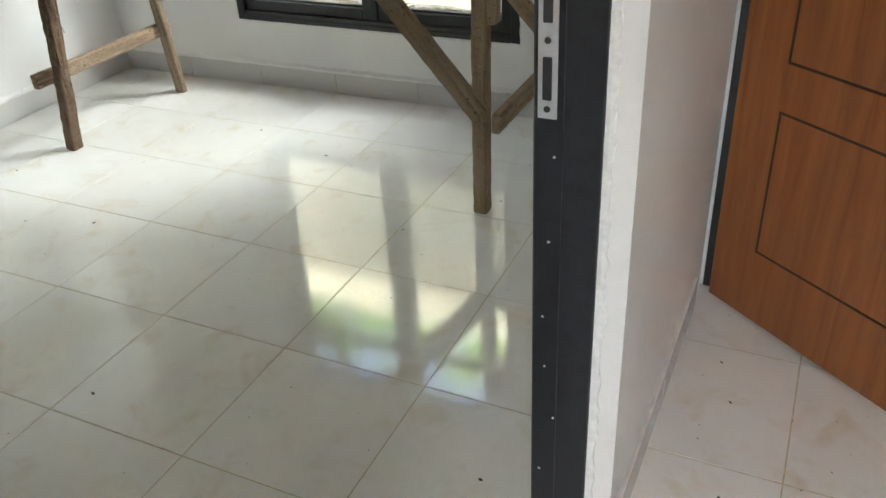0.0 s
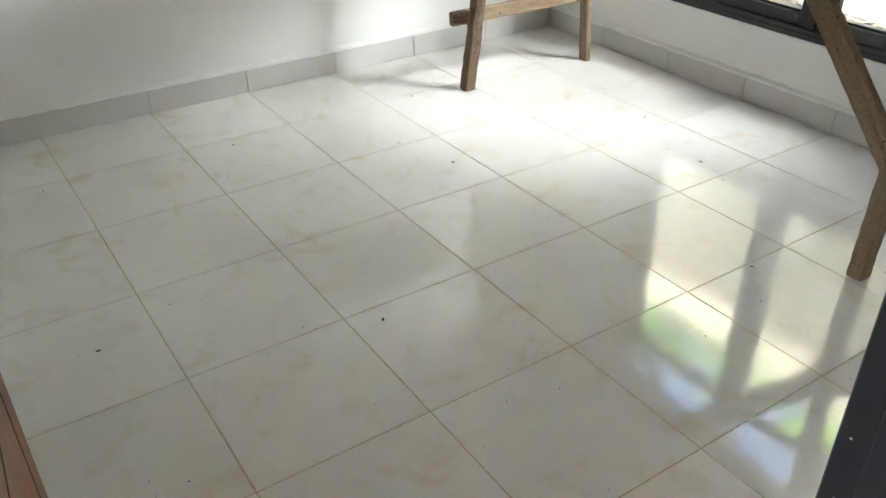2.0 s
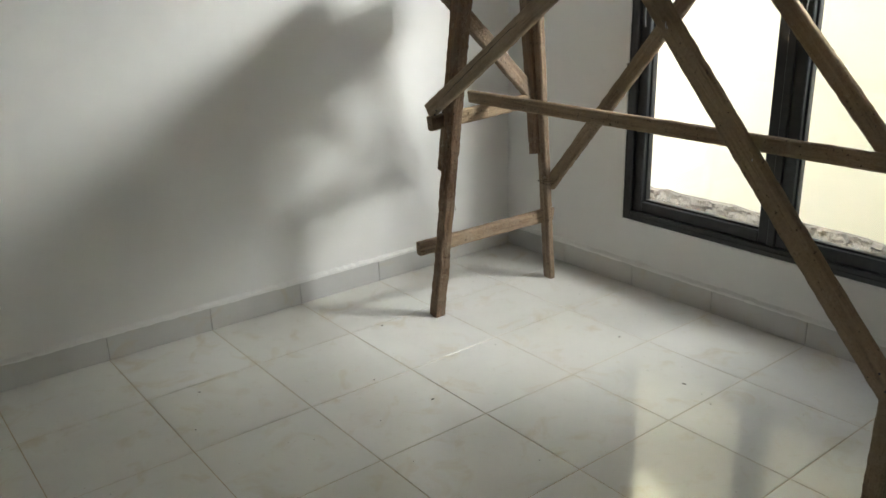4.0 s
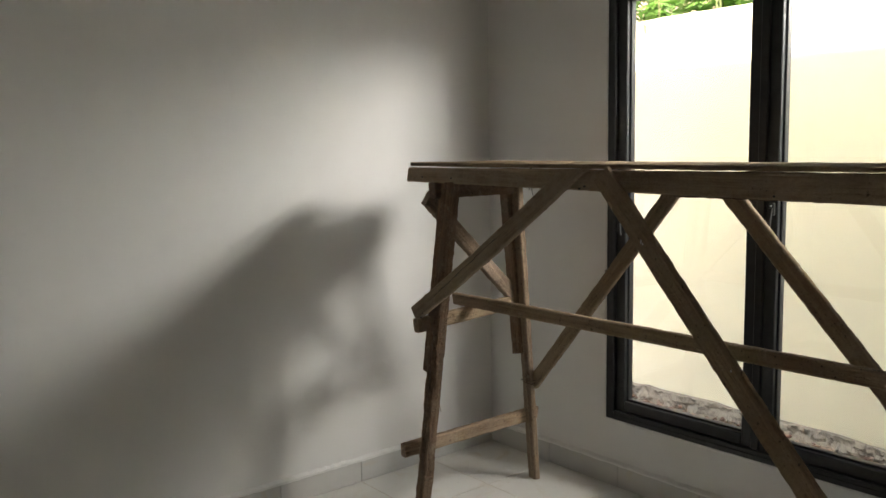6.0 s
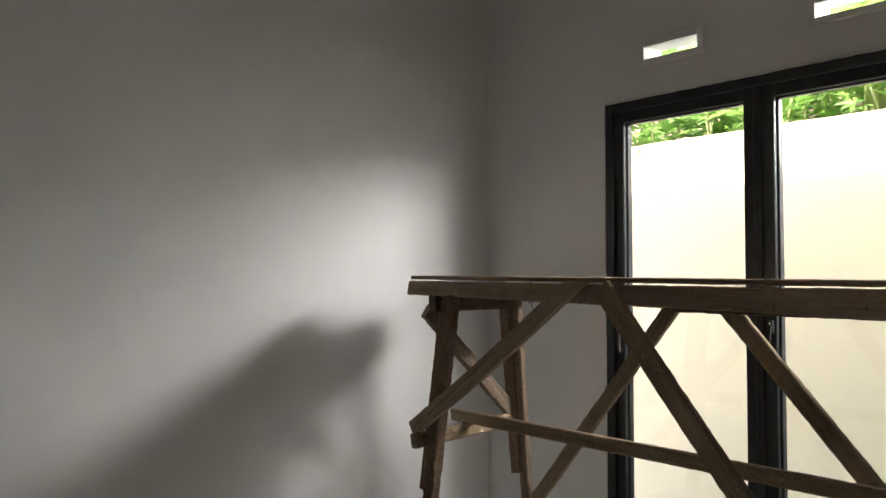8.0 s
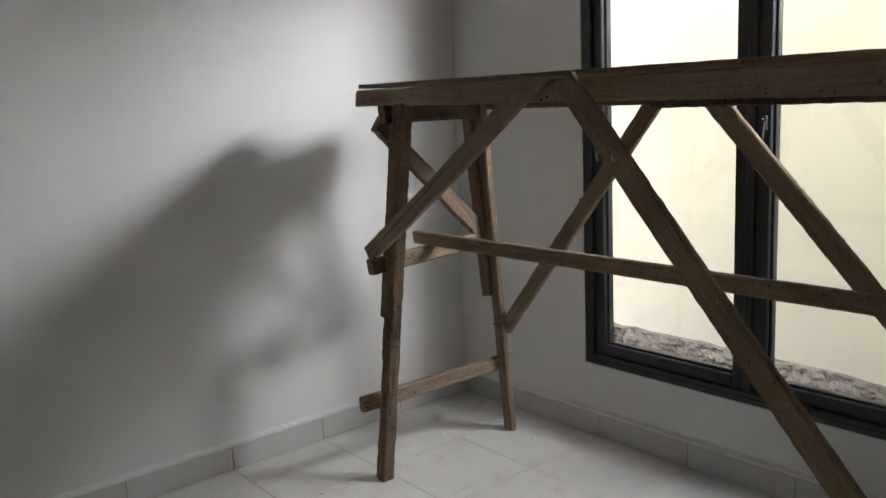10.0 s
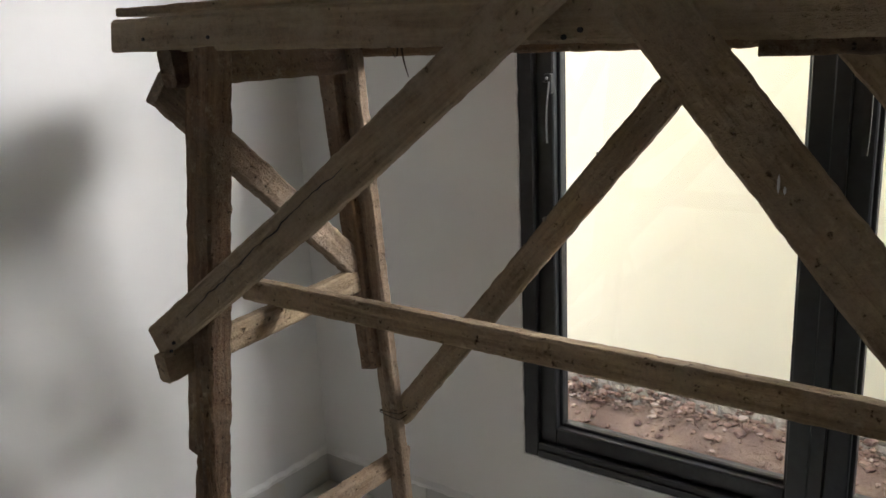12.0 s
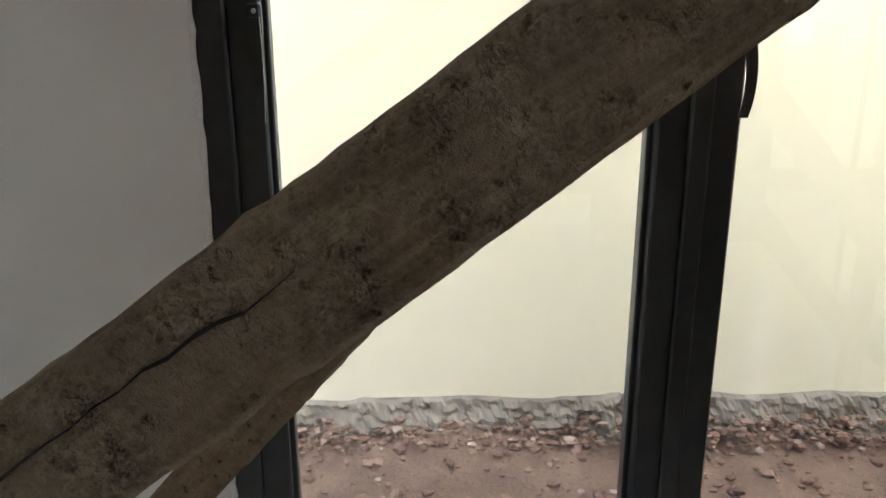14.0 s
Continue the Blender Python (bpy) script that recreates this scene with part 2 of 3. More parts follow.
def slab(axis, a0, a1, us, vs, holes):
    """A wall between a0 and a1 on an axis (0: x, 1: y), over u and z, with rectangular holes (u0, z0, u1, z1) right through."""
    us = sorted({*us, *(h[0] for h in holes), *(h[2] for h in holes)})
    vs = sorted({*vs, *(h[1] for h in holes), *(h[3] for h in holes)})
    solid = lambda i, j: 0 <= i < len(us) - 1 and 0 <= j < len(vs) - 1 and not any(
        h[0] <= us[i] and us[i + 1] <= h[2] and h[1] <= vs[j] and vs[j + 1] <= h[3] for h in holes)
    bm = bmesh.new()
    made = {}

    def vert(k, i, j):
        if (k, i, j) not in made:
            a = (a0, a1)[k]
            made[k, i, j] = bm.verts.new((a, us[i], vs[j]) if axis == 0 else (us[i], a, vs[j]))
        return made[k, i, j]
    for i in range(len(us) - 1):
        for j in range(len(vs) - 1):
            if not solid(i, j):
                continue
            for k in (0, 1):
                bm.faces.new([vert(k, i, j), vert(k, i + 1, j), vert(k, i + 1, j + 1), vert(k, i, j + 1)])
            for di, dj, p, q in ((-1, 0, (i, j), (i, j + 1)), (1, 0, (i + 1, j), (i + 1, j + 1)), (0, -1, (i, j), (i + 1, j)), (0, 1, (i, j + 1), (i + 1, j + 1))):
                if not solid(i + di, j + dj):
                    bm.faces.new([vert(0, *p), vert(0, *q), vert(1, *q), vert(1, *p)])
    bmesh.ops.recalc_face_normals(bm, faces=bm.faces[:])
    return bm


def wall(name, bm, label, material=None):
    return tagged(part(name, bm, material or WALL), label, "wall", kind="structure")


def timber(name, a, b, width, thick, parent, face=(0, -1, 0), rough=0.003, material=None, seed=0, label="", taper=1.0, wane=0.0, bow=0.0, ceiling_z=None):
    """A sawn board from a to b: width across, thick along face; edges chipped by rough, wane eats one edge."""
    a, b = Vector(a), Vector(b)
    x = (b - a).normalized()
    y = Vector(face)
    y = (y - x * y.dot(x)).normalized()
    z = x.cross(y)
    m = Matrix((x, y, z)).transposed().to_4x4()
    m.translation = a
    n = max(6, int((b - a).length / 0.011))
    c = min(0.005, thick * 0.2)
    rnd = random.Random(seed + 11)
    bm = bmesh.new()
    rings = []
    length = (b - a).length
    for i in range(n + 1):
        s = length * i / n
        w = width * (1 + (taper - 1) * i / n) / 2
        h = thick / 2
        low = lambda k: rough * (0.35 * noise.noise((s * 7 + seed * 3.1, k * 7.7, 0)) + 0.7 * noise.noise((s * 34, k * 5.1 + seed, 4)) + 0.35 * noise.noise((s * 90, k * 3.3 + seed, 9)) + 0.3 * (rnd.random() - 0.5))
        eat = wane * max(0.0, noise.noise((s * 4 + seed, 3.3, 1.0)) + 0.35)
        off = bow * math.sin(math.pi * i / n)
        zt, zb = w + low(1) + off, -w + low(2) + eat + off
        yf, yb = h + low(3) * 0.6, -h + low(4) * 0.6
        ring = [(yb, zb + c), (yb + c, zb), (yf - c, zb), (yf, zb + c), (yf, zt - c), (yf - c, zt), (yb + c, zt), (yb, zt - c)]
        skew = (0.006 * rnd.uniform(-1, 1)) if i in (0, n) else 0
        rings.append([bm.verts.new((s + skew * (q[1] / max(w, 0.01)), q[0], q[1])) for q in ring])
    for r0, r1 in zip(rings, rings[1:]):
        for k in range(8):
            bm.faces.new((r0[k], r0[(k + 1) % 8], r1[(k + 1) % 8], r1[k]))
    bm.faces.new(rings[0])
    bm.faces.new(rings[-1])
    if ceiling_z is not None:
        back = m.inverted()
        for v in bm.verts:
            w = m @ v.co
            if w.z > ceiling_z:
                w.z = ceiling_z
                v.co = back @ w
    bmesh.ops.recalc_face_normals(bm, faces=bm.faces[:])
    return part(name, bm, material or WOOD_A, parent, label, m)


# ---- structure: the room, the hall, the roof ----
ZC = 3.0
WIN = (-0.872, 0.294, 0.455, 2.138)
VENT = (-0.680, 2.278, -0.405, 2.356)
VENT2 = (0.026, 2.278, 0.301, 2.356)
wall("wall_north", slab(1, 1.6, 1.74, (-1.74, 2.64), (-0.3, ZC), [WIN, VENT, VENT2]), "white painted wall with a large black window and two vents")
wall("wall_west", slab(0, -1.74, -1.6, (-1.74, 1.6), (-0.3, ZC), []), "plain white painted wall with soft window shadows")
wall("wall_south", slab(1, -1.74, -1.6, (-1.6, 1.18), (-0.3, ZC), []), "plain white painted wall behind the doorway")
wall("wall_east", slab(0, 1.18, 1.32, (-1.74, 1.6), (-0.3, ZC), [(-1.262, -0.3, -0.30, 2.1)]), "white partition wall with a doorway into the hall")
wall("wall_hall_end", slab(1, 0.66, 0.78, (1.32, 2.5), (-0.3, ZC), [(1.345, -0.3, 2.19, 2.1)]), "white wall with a dark framed doorway at the hall's end")
wall("wall_hall_east", slab(0, 2.5, 2.64, (-3.0, 1.6), (-0.3, ZC), []), "plain white wall of the hall")
wall("wall_hall_south", slab(1, -3.14, -3.0, (1.18, 2.64), (-0.3, ZC), [(1.5, 0.9, 2.3, 2.1)]), "plain white wall closing the hall with a window opening")
wall("wall_hall_west", slab(0, 1.18, 1.32, (-3.0, -1.74), (-0.3, ZC), []), "plain white wall of the hall")
tagged(part("ceiling", box(-1.74, -3.14, ZC, 2.64, 1.74, ZC + 0.1), CEIL), "plain white ceiling", "ceiling", kind="structure")
tagged(part("roof", box(-3.0, -4.2, ZC + 0.104, 4.2, 2.05, ZC + 0.2), CONCRETE), "flat roof slab with an overhanging eave", "roof", kind="structure")

# ---- ground outside: soil strip, then a slope behind the garden wall ----
YW = 2.75


def ground_height(x, y):
    n = noise.noise((x * 2.3, y * 2.3, 0.4)) * 0.05 + noise.noise((x * 9, y * 9, 2)) * 0.02
    if y < YW + 0.2:
        if 1.7 < y:
            return -0.185 - 0.018 * max(-2, min(2, x)) + n + max(0, y - 2.3) * 0.32
        return -0.35
    rise = min(5.0, (y - YW - 0.2) * 0.42) * max(0.0, min(1.0, (1.6 - x) / 2.0))
    return 1.65 + rise + n * 2


bm = bmesh.new()
xs = [-300, -60, -20, -10] + [-6 + 0.12 * i for i in range(90)] + [8, 20, 60, 300]
ys = [-300, -60, -10, -4, 0, 1.70, 1.76] + [1.8 + 0.08 * i for i in range(15)] + [YW + 0.21, YW + 0.25] + [3.2 + 0.25 * i for i in range(24)] + [12, 20, 60, 300]
grid = [[bm.verts.new((x, y, ground_height(x, y))) for x in xs] for y in ys]
for r0, r1 in zip(grid, grid[1:]):
    for i in range(len(xs) - 1):
        bm.faces.new((r0[i], r0[i + 1], r1[i + 1], r1[i]))
for f in bm.faces:
    f.smooth = True
tagged(part("ground", bm, SOIL), "red-brown bare soil strewn with rubble", "ground", kind="structure")

# garden wall: cream render above a rough concrete footing
gw = root("garden_wall", 0, YW + 0.08, 0, "cream rendered garden wall on a rough concrete footing", "garden wall", kind="structure")
bm = bmesh.new()
n = 160
loop_b, loop_t = [], []
for i in range(n + 1):
    x = -7 + 14 * i / n
    zb = 0.062 - 0.014 * x + 0.012 * noise.noise((x * 3.1, 0, 0)) + 0.014 * noise.noise((x * 13, 5, 0))
    zt = 2.17 + 0.012 * noise.noise((x * 6, 9, 0))
    loop_b.append((x, zb))
    loop_t.append((x, zt))
cols = []
for (x, zb), (_, zt) in zip(loop_b, loop_t):
    cols.append([bm.verts.new(p) for p in ((x, 0.14, zb), (x, 0, zb), (x, 0, (zb + zt) / 2), (x, 0, zt), (x, 0.14, zt))])
for c0, c1 in zip(cols, cols[1:]):
    for k in range(4):
        bm.faces.new((c0[k], c1[k], c1[k + 1], c0[k + 1]))
    bm.faces.new((c0[4], c1[4], c1[0], c0[0]))
bmesh.ops.recalc_face_normals(bm, faces=bm.faces[:])
part("render_face", bm, CREAM, gw, "cream painted render", pose(0, YW, 0))
bm = bmesh.new()
rows = []
for i in range(521):
    x = -3.4 + 5.2 * i / 520
    zb = 0.062 - 0.014 * x + 0.012 * noise.noise((x * 3.1, 0, 0)) + 0.014 * noise.noise((x * 13, 5, 0))
    col = []
    for k in range(15):
        h = 0.014 * k
        d = 0.010 + 0.30 * h + 0.022 * noise.noise((x * 11, h * 16, 3)) + 0.018 * noise.noise((x * 30, h * 40, 5)) + 0.010 * noise.noise((x * 75, h * 85, 2))
        col.append(bm.verts.new((x + 0.004 * noise.noise((x * 60, h * 90, 7)), -max(0.004, d) if k else 0.02, zb + 0.006 - h + 0.006 * noise.noise((x * 50, h * 70, 8)) * (k > 0))))
    rows.append(col)
for c0, c1 in zip(rows, rows[1:]):
    for k in range(14):
        bm.faces.new((c0[k], c1[k], c1[k + 1], c0[k + 1]))
part("footing", bm, CONCRETE, gw, "crumbling rough concrete footing", pose(0, YW, 0))

# rubble on the soil strip
ico = bmesh.new()
bmesh.ops.create_icosphere(ico, subdivisions=1, radius=1.0)
ball = [tuple(v.co) for v in ico.verts]
tris = [tuple(v.index for v in f.verts) for f in ico.faces]
ico.free()
rnd = random.Random(5)
verts, faces = [], []
for i in range(7400):
    x, y = rnd.uniform(-2.6, 1.3), rnd.uniform(1.8, YW - 0.03)
    r = 0.003 + 0.019 * rnd.random() ** 6
    if i >= 5200:
        y = YW - 0.02 - 0.1 * rnd.random() ** 1.5
        r = 0.004 + 0.012 * rnd.random() ** 2
    sx, sy, sz = rnd.uniform(0.7, 1.4), rnd.uniform(0.7, 1.4), rnd.uniform(0.5, 0.9)
    z = ground_height(x, y)
    if i >= 5200:
        z = max(z, 0.0 - 0.014 * x - 0.5 * (YW - y) + rnd.uniform(-0.03, 0.012))
    n0 = len(verts)
    for bx, by, bz in ball:
        k = r * (1 + rnd.uniform(-0.25, 0.25))
        verts.append((x + bx * sx * k, y + by * sy * k, z + r * 0.25 + bz * sz * k))
    faces += [tuple(a + n0 for a in t) for t in tris]
rubble_mesh = bpy.data.meshes.new("rubble")
rubble_mesh.from_pydata(verts, [], faces)
m_, nt_, p_ = mat("mixed_rubble")
g_ = nt_.nodes.new("ShaderNodeNewGeometry")
nt_.links.new(ramp(nt_, g_.outputs["Random Per Island"], [(0, (0.09, 0.05, 0.035)), (0.55, (0.20, 0.12, 0.085)), (0.93, (0.27, 0.19, 0.14)), (1, (0.40, 0.33, 0.27))]), p_.inputs["Base Color"])
p_.inputs["Roughness"].default_value = 0.95
rubble_mesh.materials.append(m_)
tagged(new("rubble", rubble_mesh), "loose stones and mortar crumbs on the soil", "rubble", kind="stuff")


# ---- the window: black frame, two sashes, panes, handles ----
win = root("window_1", -0.2075, 1.64, 0.29, "black aluminium casement window with two clear panes", "window", kind="structure")


def ring_frame(x0, z0, x1, z1, w, y0, y1, step=0.0, bevel=0.003):
    """A rectangular frame of bars w wide between y0 and y1."""
    bm = bmesh.new()
    for b in ((x0, z0, x0 + w, z1), (x1 - w, z0, x1, z1), (x0 + w, z0, x1 - w, z0 + w), (x0 + w, z1 - w, x1 - w, z1)):
        t = bmesh.new()
        box(b[0], y0, b[1], b[2], y1, b[3], 0, t)
        bmesh.ops.bevel(t, geom=t.edges[:], offset=bevel, segments=1, affect='EDGES')
        me = bpy.data.meshes.new("tmp")
        t.to_mesh(me)
        t.free()
        bm.from_mesh(me)
        bpy.data.meshes.remove(me)
    return bm


frame_ob = part("window_frame", ring_frame(*WIN, 0.040, 1.597, 1.70), BLACK, win)
part("mullion", box(-0.199, 1.603, 0.334, -0.168, 1.70, 2.098, 0.003), BLACK, win)
part("track", box(-0.83, 1.592, 0.297, 0.413, 1.5965, 0.318, 0.002), BLACK, win)
for x0, x1, hx in ((-0.832, -0.199, -0.793), (-0.168, 0.415, -0.140)):
    sash = part("sash", ring_frame(x0 - 0.002, 0.332, x1 + 0.002, 2.100, 0.046, 1.614, 1.672), BLACK, win)
    part("bead", ring_frame(x0 + 0.042, 0.376, x1 - 0.042, 2.056, 0.010, 1.634, 1.664, bevel=0.002), BLACK, sash)
    pane = part("pane", box(x0 + 0.05, 1.648, 0.384, x1 - 0.05, 1.653, 2.048), GLASS, sash)
    pane.visible_shadow = False
    bm = box(hx - 0.009, 1.597, 1.205, hx + 0.009, 1.614, 1.25, 0.003)
    hd = part("handle", bm, BLACK, sash, "black casement handle")
    bm = bmesh.new()
    cols = []
    for i in range(9):
        s = i / 8
        z = 1.232 - 0.135 * s
        y = 1.592 - 0.022 * math.sin(s * math.pi * 0.8)
        w = 0.008 - 0.003 * s
        x = hx + 0.006 * math.sin(s * 2.5)
        cols.append([bm.verts.new(q) for q in ((x - w, y - 0.004, z), (x + w, y - 0.004, z), (x + w, y + 0.005, z), (x - w, y + 0.005, z))])
    for c0, c1 in zip(cols, cols[1:]):
        for k in range(4):
            bm.faces.new((c0[k], c0[(k + 1) % 4], c1[(k + 1) % 4], c1[k]))
    bm.faces.new(cols[0]); bm.faces.new(cols[-1])
    bmesh.ops.recalc_face_normals(bm, faces=bm.faces[:])
    part("lever", bm, BLACK, sash, "worn black handle lever")
    for zz in (1.214, 1.24):
        bm = bmesh.new()
        bmesh.ops.create_cone(bm, cap_ends=True, segments=10, radius1=0.0035, radius2=0.003, depth=0.003)
        part("screw", bm, STEEL, sash, "", pose(hx, 1.5955, zz, 90))


def uneven_bead(x0, z0, x1, z1, y, w, seed):
    """A ragged filler bead round an opening's outline."""
    bm = bmesh.new()
    rnd = random.Random(seed)
    for (ax, az), (bx, bz) in (((x0, z0), (x0, z1)), ((x0, z1), (x1, z1)), ((x1, z1), (x1, z0)), ((x1, z0), (x0, z0))):
        ln = math.hypot(bx - ax, bz - az)
        n = int(ln / 0.02)
        ux, uz = (bx - ax) / ln, (bz - az) / ln
        ox, oz = -uz, ux
        rows = []
        for i in range(n + 1):
            s = ln * i / n
            o = w * (0.6 + 0.9 * rnd.random())
            i_ = -0.004 * rnd.random()
            rows.append([bm.verts.new((ax + ux * s + ox * d, yy, az + uz * s + oz * d)) for d, yy in ((o, y + 0.001), (o * 0.5, y - 0.0035), (i_, y - 0.0035), (i_, y + 0.001))])
        for r0, r1 in zip(rows, rows[1:]):
            for k in range(3):
                bm.faces.new((r0[k], r1[k], r1[k + 1], r0[k + 1]))
    bmesh.ops.recalc_face_normals(bm, faces=bm.faces[:])
    return bm


part("sealant", uneven_bead(*WIN, 1.598, 0.007, 4), SEAL, win, "ragged white sealant bead")

for i, (x0, z0, x1, z1) in enumerate((VENT, VENT2)):
    v = root("vent_opening", (x0 + x1) / 2, 1.6, z0, "white framed ventilation slot above the window", "vent", "vents over the window", "structure")
    part("vent_frame", ring_frame(x0 - 0.012, z0 - 0.012, x1 + 0.012, z1 + 0.012, 0.026, 1.592, 1.62, bevel=0.002), WALL, v, "white plaster surround")

# ---- doorway between hall and room ----
dw = root("door_1", 1.23, -0.735, 0, "dark steel door frame with its brown door open into the room", "door", kind="structure")
for y0, y1 in ((-0.302, -0.262), (-1.26, -1.217)):
    part("jamb", box(1.172, y0, 0.002, 1.276, y1, 2.14, 0.003), JAMB, dw, "black steel jamb with chipped edges")
part("head", box(1.172, -1.217, 2.10, 1.276, -0.302, 2.14, 0.003), JAMB, dw)
part("door_stop", box(1.218, -0.312, 0.002, 1.274, -0.3025, 2.10, 0.002), JAMB, dw)
sp = part("strike_plate", box(1.180, -0.3065, 0.858, 1.207, -0.3025, 1.06, 0.001), STEEL, dw, "bare zinc strike plate")
for z0, z1 in ((0.885, 0.945), (0.99, 1.03)):
    part("latch_hole", box(1.187, -0.3085, z0, 1.200, -0.3055, z1, 0.001), DARKHOLE, sp)
for zz in (0.872, 0.967, 1.048):
    bm = bmesh.new()
    bmesh.ops.create_cone(bm, cap_ends=True, segments=10, radius1=0.005, radius2=0.004, depth=0.003)
    part("screw", bm, DARKHOLE, sp, "", pose(1.1935, -0.3075, zz, 90))
# ragged filler between jamb and plaster
bm = bmesh.new()
rnd = random.Random(9)
rows = []
for i in range(141):
    z = 0.01 + 2.1 * i / 140
    o = 0.002 + 0.012 * rnd.random() ** 2
    rows.append([bm.verts.new(q) for q in ((1.276 - o, -0.3045, z), (1.28, -0.3055, z), (1.284 + 0.6 * o, -0.3035, z), (1.286 + 0.6 * o, -0.297, z))])
for r0, r1 in zip(rows, rows[1:]):
    for k in range(3):
        bm.faces.new((r0[k], r1[k], r1[k + 1], r0[k + 1]))
bmesh.ops.recalc_face_normals(bm, faces=bm.faces[:])
part("filler", bm, SEAL, dw, "ragged white plaster edge")


def door_leaf(thing, m, width):
    """A veneered leaf from local x 0 to width, its face on local y 0; two moulded panels with dark grooves on both faces."""
    leaf = part("leaf", box(0, -0.038, 0.012, width, 0, 2.06, 0.002), DOORWOOD, thing, "", m)
    for z0, z1 in ((0.206, 0.572), (0.68, 1.28), (1.39, 1.93)):
        for y0, y1 in ((0.0005, 0.0015), (-0.0395, -0.0385)):
            part("groove", ring_frame(0.128, z0, width - 0.128, z1, 0.006, y0, y1, bevel=0.0002), GROOVE, leaf, "", m)
    return leaf


door_leaf(dw, pose(1.166, -1.213, 0, 0, 0, 177.1), 0.82)

d2 = root("door_2", 1.36, 0.65, 0, "brown panelled door standing half open in a dark frame", "door", kind="structure")
for x0, x1 in ((1.33, 1.37), (2.165, 2.205)):
    part("jamb", box(x0, 0.645, 0.002, x1, 0.76, 2.14, 0.003), JAMB, d2)
part("head", box(1.37, 0.645, 2.10, 2.165, 0.76, 2.14, 0.003), JAMB, d2)
door_leaf(d2, pose(1.374, 0.635, 0, 0, 0, -37.1), 0.80)
for zz in (0.25, 1.0, 1.8):
    bm = bmesh.new()
    bmesh.ops.create_cone(bm, cap_ends=True, segments=10, radius1=0.006, radius2=0.006, depth=0.09)
    part("hinge", bm, STEEL, d2, "", pose(1.368, 0.637, zz))
wall("wall_back_room", slab(1, 1.46, 1.58, (1.32, 2.5), (-0.3, ZC), []), "plain white wall of the room past the hall")


# ---- the scaffold trestle ----
tr = root("scaffold_trestle", -0.25, 1.08, 0, "rough weathered timber builder's trestle with plank top", "trestle")
S = [0]


def beam(name, a, b, w, t, face=(0, -1, 0), **kw):
    S[0] += 1
    return timber(name, a, b, w, t, tr, face, seed=S[0], **kw)


# legs, with splice boards
beam("leg", (-1.118, 0.762, 0.0), (-0.963, 0.815, 1.336), 0.052, 0.05, rough=0.006, material=WOOD_B, wane=0.014, label="splintered brown timber leg")
beam("splice", (-1.098, 0.80, 0.60), (-1.009, 0.832, 1.336), 0.05, 0.03, rough=0.004, material=WOOD_B)
beam("leg", (-1.116, 1.405, 0.0), (-1.049, 1.233, 1.345), 0.052, 0.03, face=(-0.1, -1, -0.1), rough=0.003, material=WOOD_C, label="pale speckled timber leg")
beam("splice", (-1.118, 1.31, 0.585), (-1.095, 1.213, 1.345), 0.05, 0.03, rough=0.003, material=WOOD_B)
beam("leg", (0.602, 0.838, 0.0), (0.628, 0.838, 1.30), 0.045, 0.05, rough=0.003)
beam("splice", (0.640, 0.85, 0.61), (0.672, 0.845, 1.30), 0.045, 0.045, rough=0.003)
beam("leg", (0.62, 1.42, 0.0), (0.64, 1.25, 1.295), 0.05, 0.04, rough=0.003)
# end bars
beam("end_bar", (-1.142, 0.70, 0.292), (-1.132, 1.43, 0.292), 0.055, 0.03, face=(-1, 0, 0), rough=0.003, material=WOOD_C)
beam("end_bar", (-1.090, 0.735, 0.79), (-1.112, 1.315, 0.815), 0.055, 0.03, face=(-1, 0, 0), material=WOOD_A)
beam("end_bar", (-1.04, 0.785, 1.305), (-1.062, 1.215, 1.305), 0.06, 0.035, face=(-1, 0, 0), material=WOOD_B)
beam("end_brace", (-1.088, 0.797, 1.278), (-1.112, 1.275, 0.842), 0.06, 0.03, face=(-1, 0, 0), rough=0.004, material=WOOD_C)
beam("end_bar", (0.690, 0.80, 0.795), (0.690, 1.40, 0.797), 0.055, 0.03, face=(1, 0, 0), material=WOOD_A)
beam("end_bar", (0.675, 0.79, 0.33), (0.675, 1.46, 0.33), 0.06, 0.03, face=(1, 0, 0), material=WOOD_C)
beam("end_bar", (0.66, 0.785, 1.262), (0.66, 1.29, 1.262), 0.06, 0.035, face=(1, 0, 0), material=WOOD_B)
# rails under the planks
beam("rail", (-1.213, 0.818, 1.363), (0.80, 0.818, 1.337), 0.054, 0.03, rough=0.003, material=WOOD_D, taper=1.32, label="front rail streaked with old cement")
beam("rail", (-1.16, 1.265, 1.343), (0.80, 1.265, 1.325), 0.07, 0.035, rough=0.003, material=WOOD_B)
beam("rail", (-0.188, 1.10, 1.333), (0.78, 1.10, 1.328), 0.082, 0.03, material=WOOD_B)
# plank top
for y, dx, w in ((0.892, -1.212, 0.15), (1.047, -1.135, 0.15), (1.20, -1.20, 0.145)):
    beam("plank", (dx, y, 1.4035), (0.82, y, 1.3835), w, 0.014, face=(0, 0, 1), rough=0.003, material=WOOD_A)
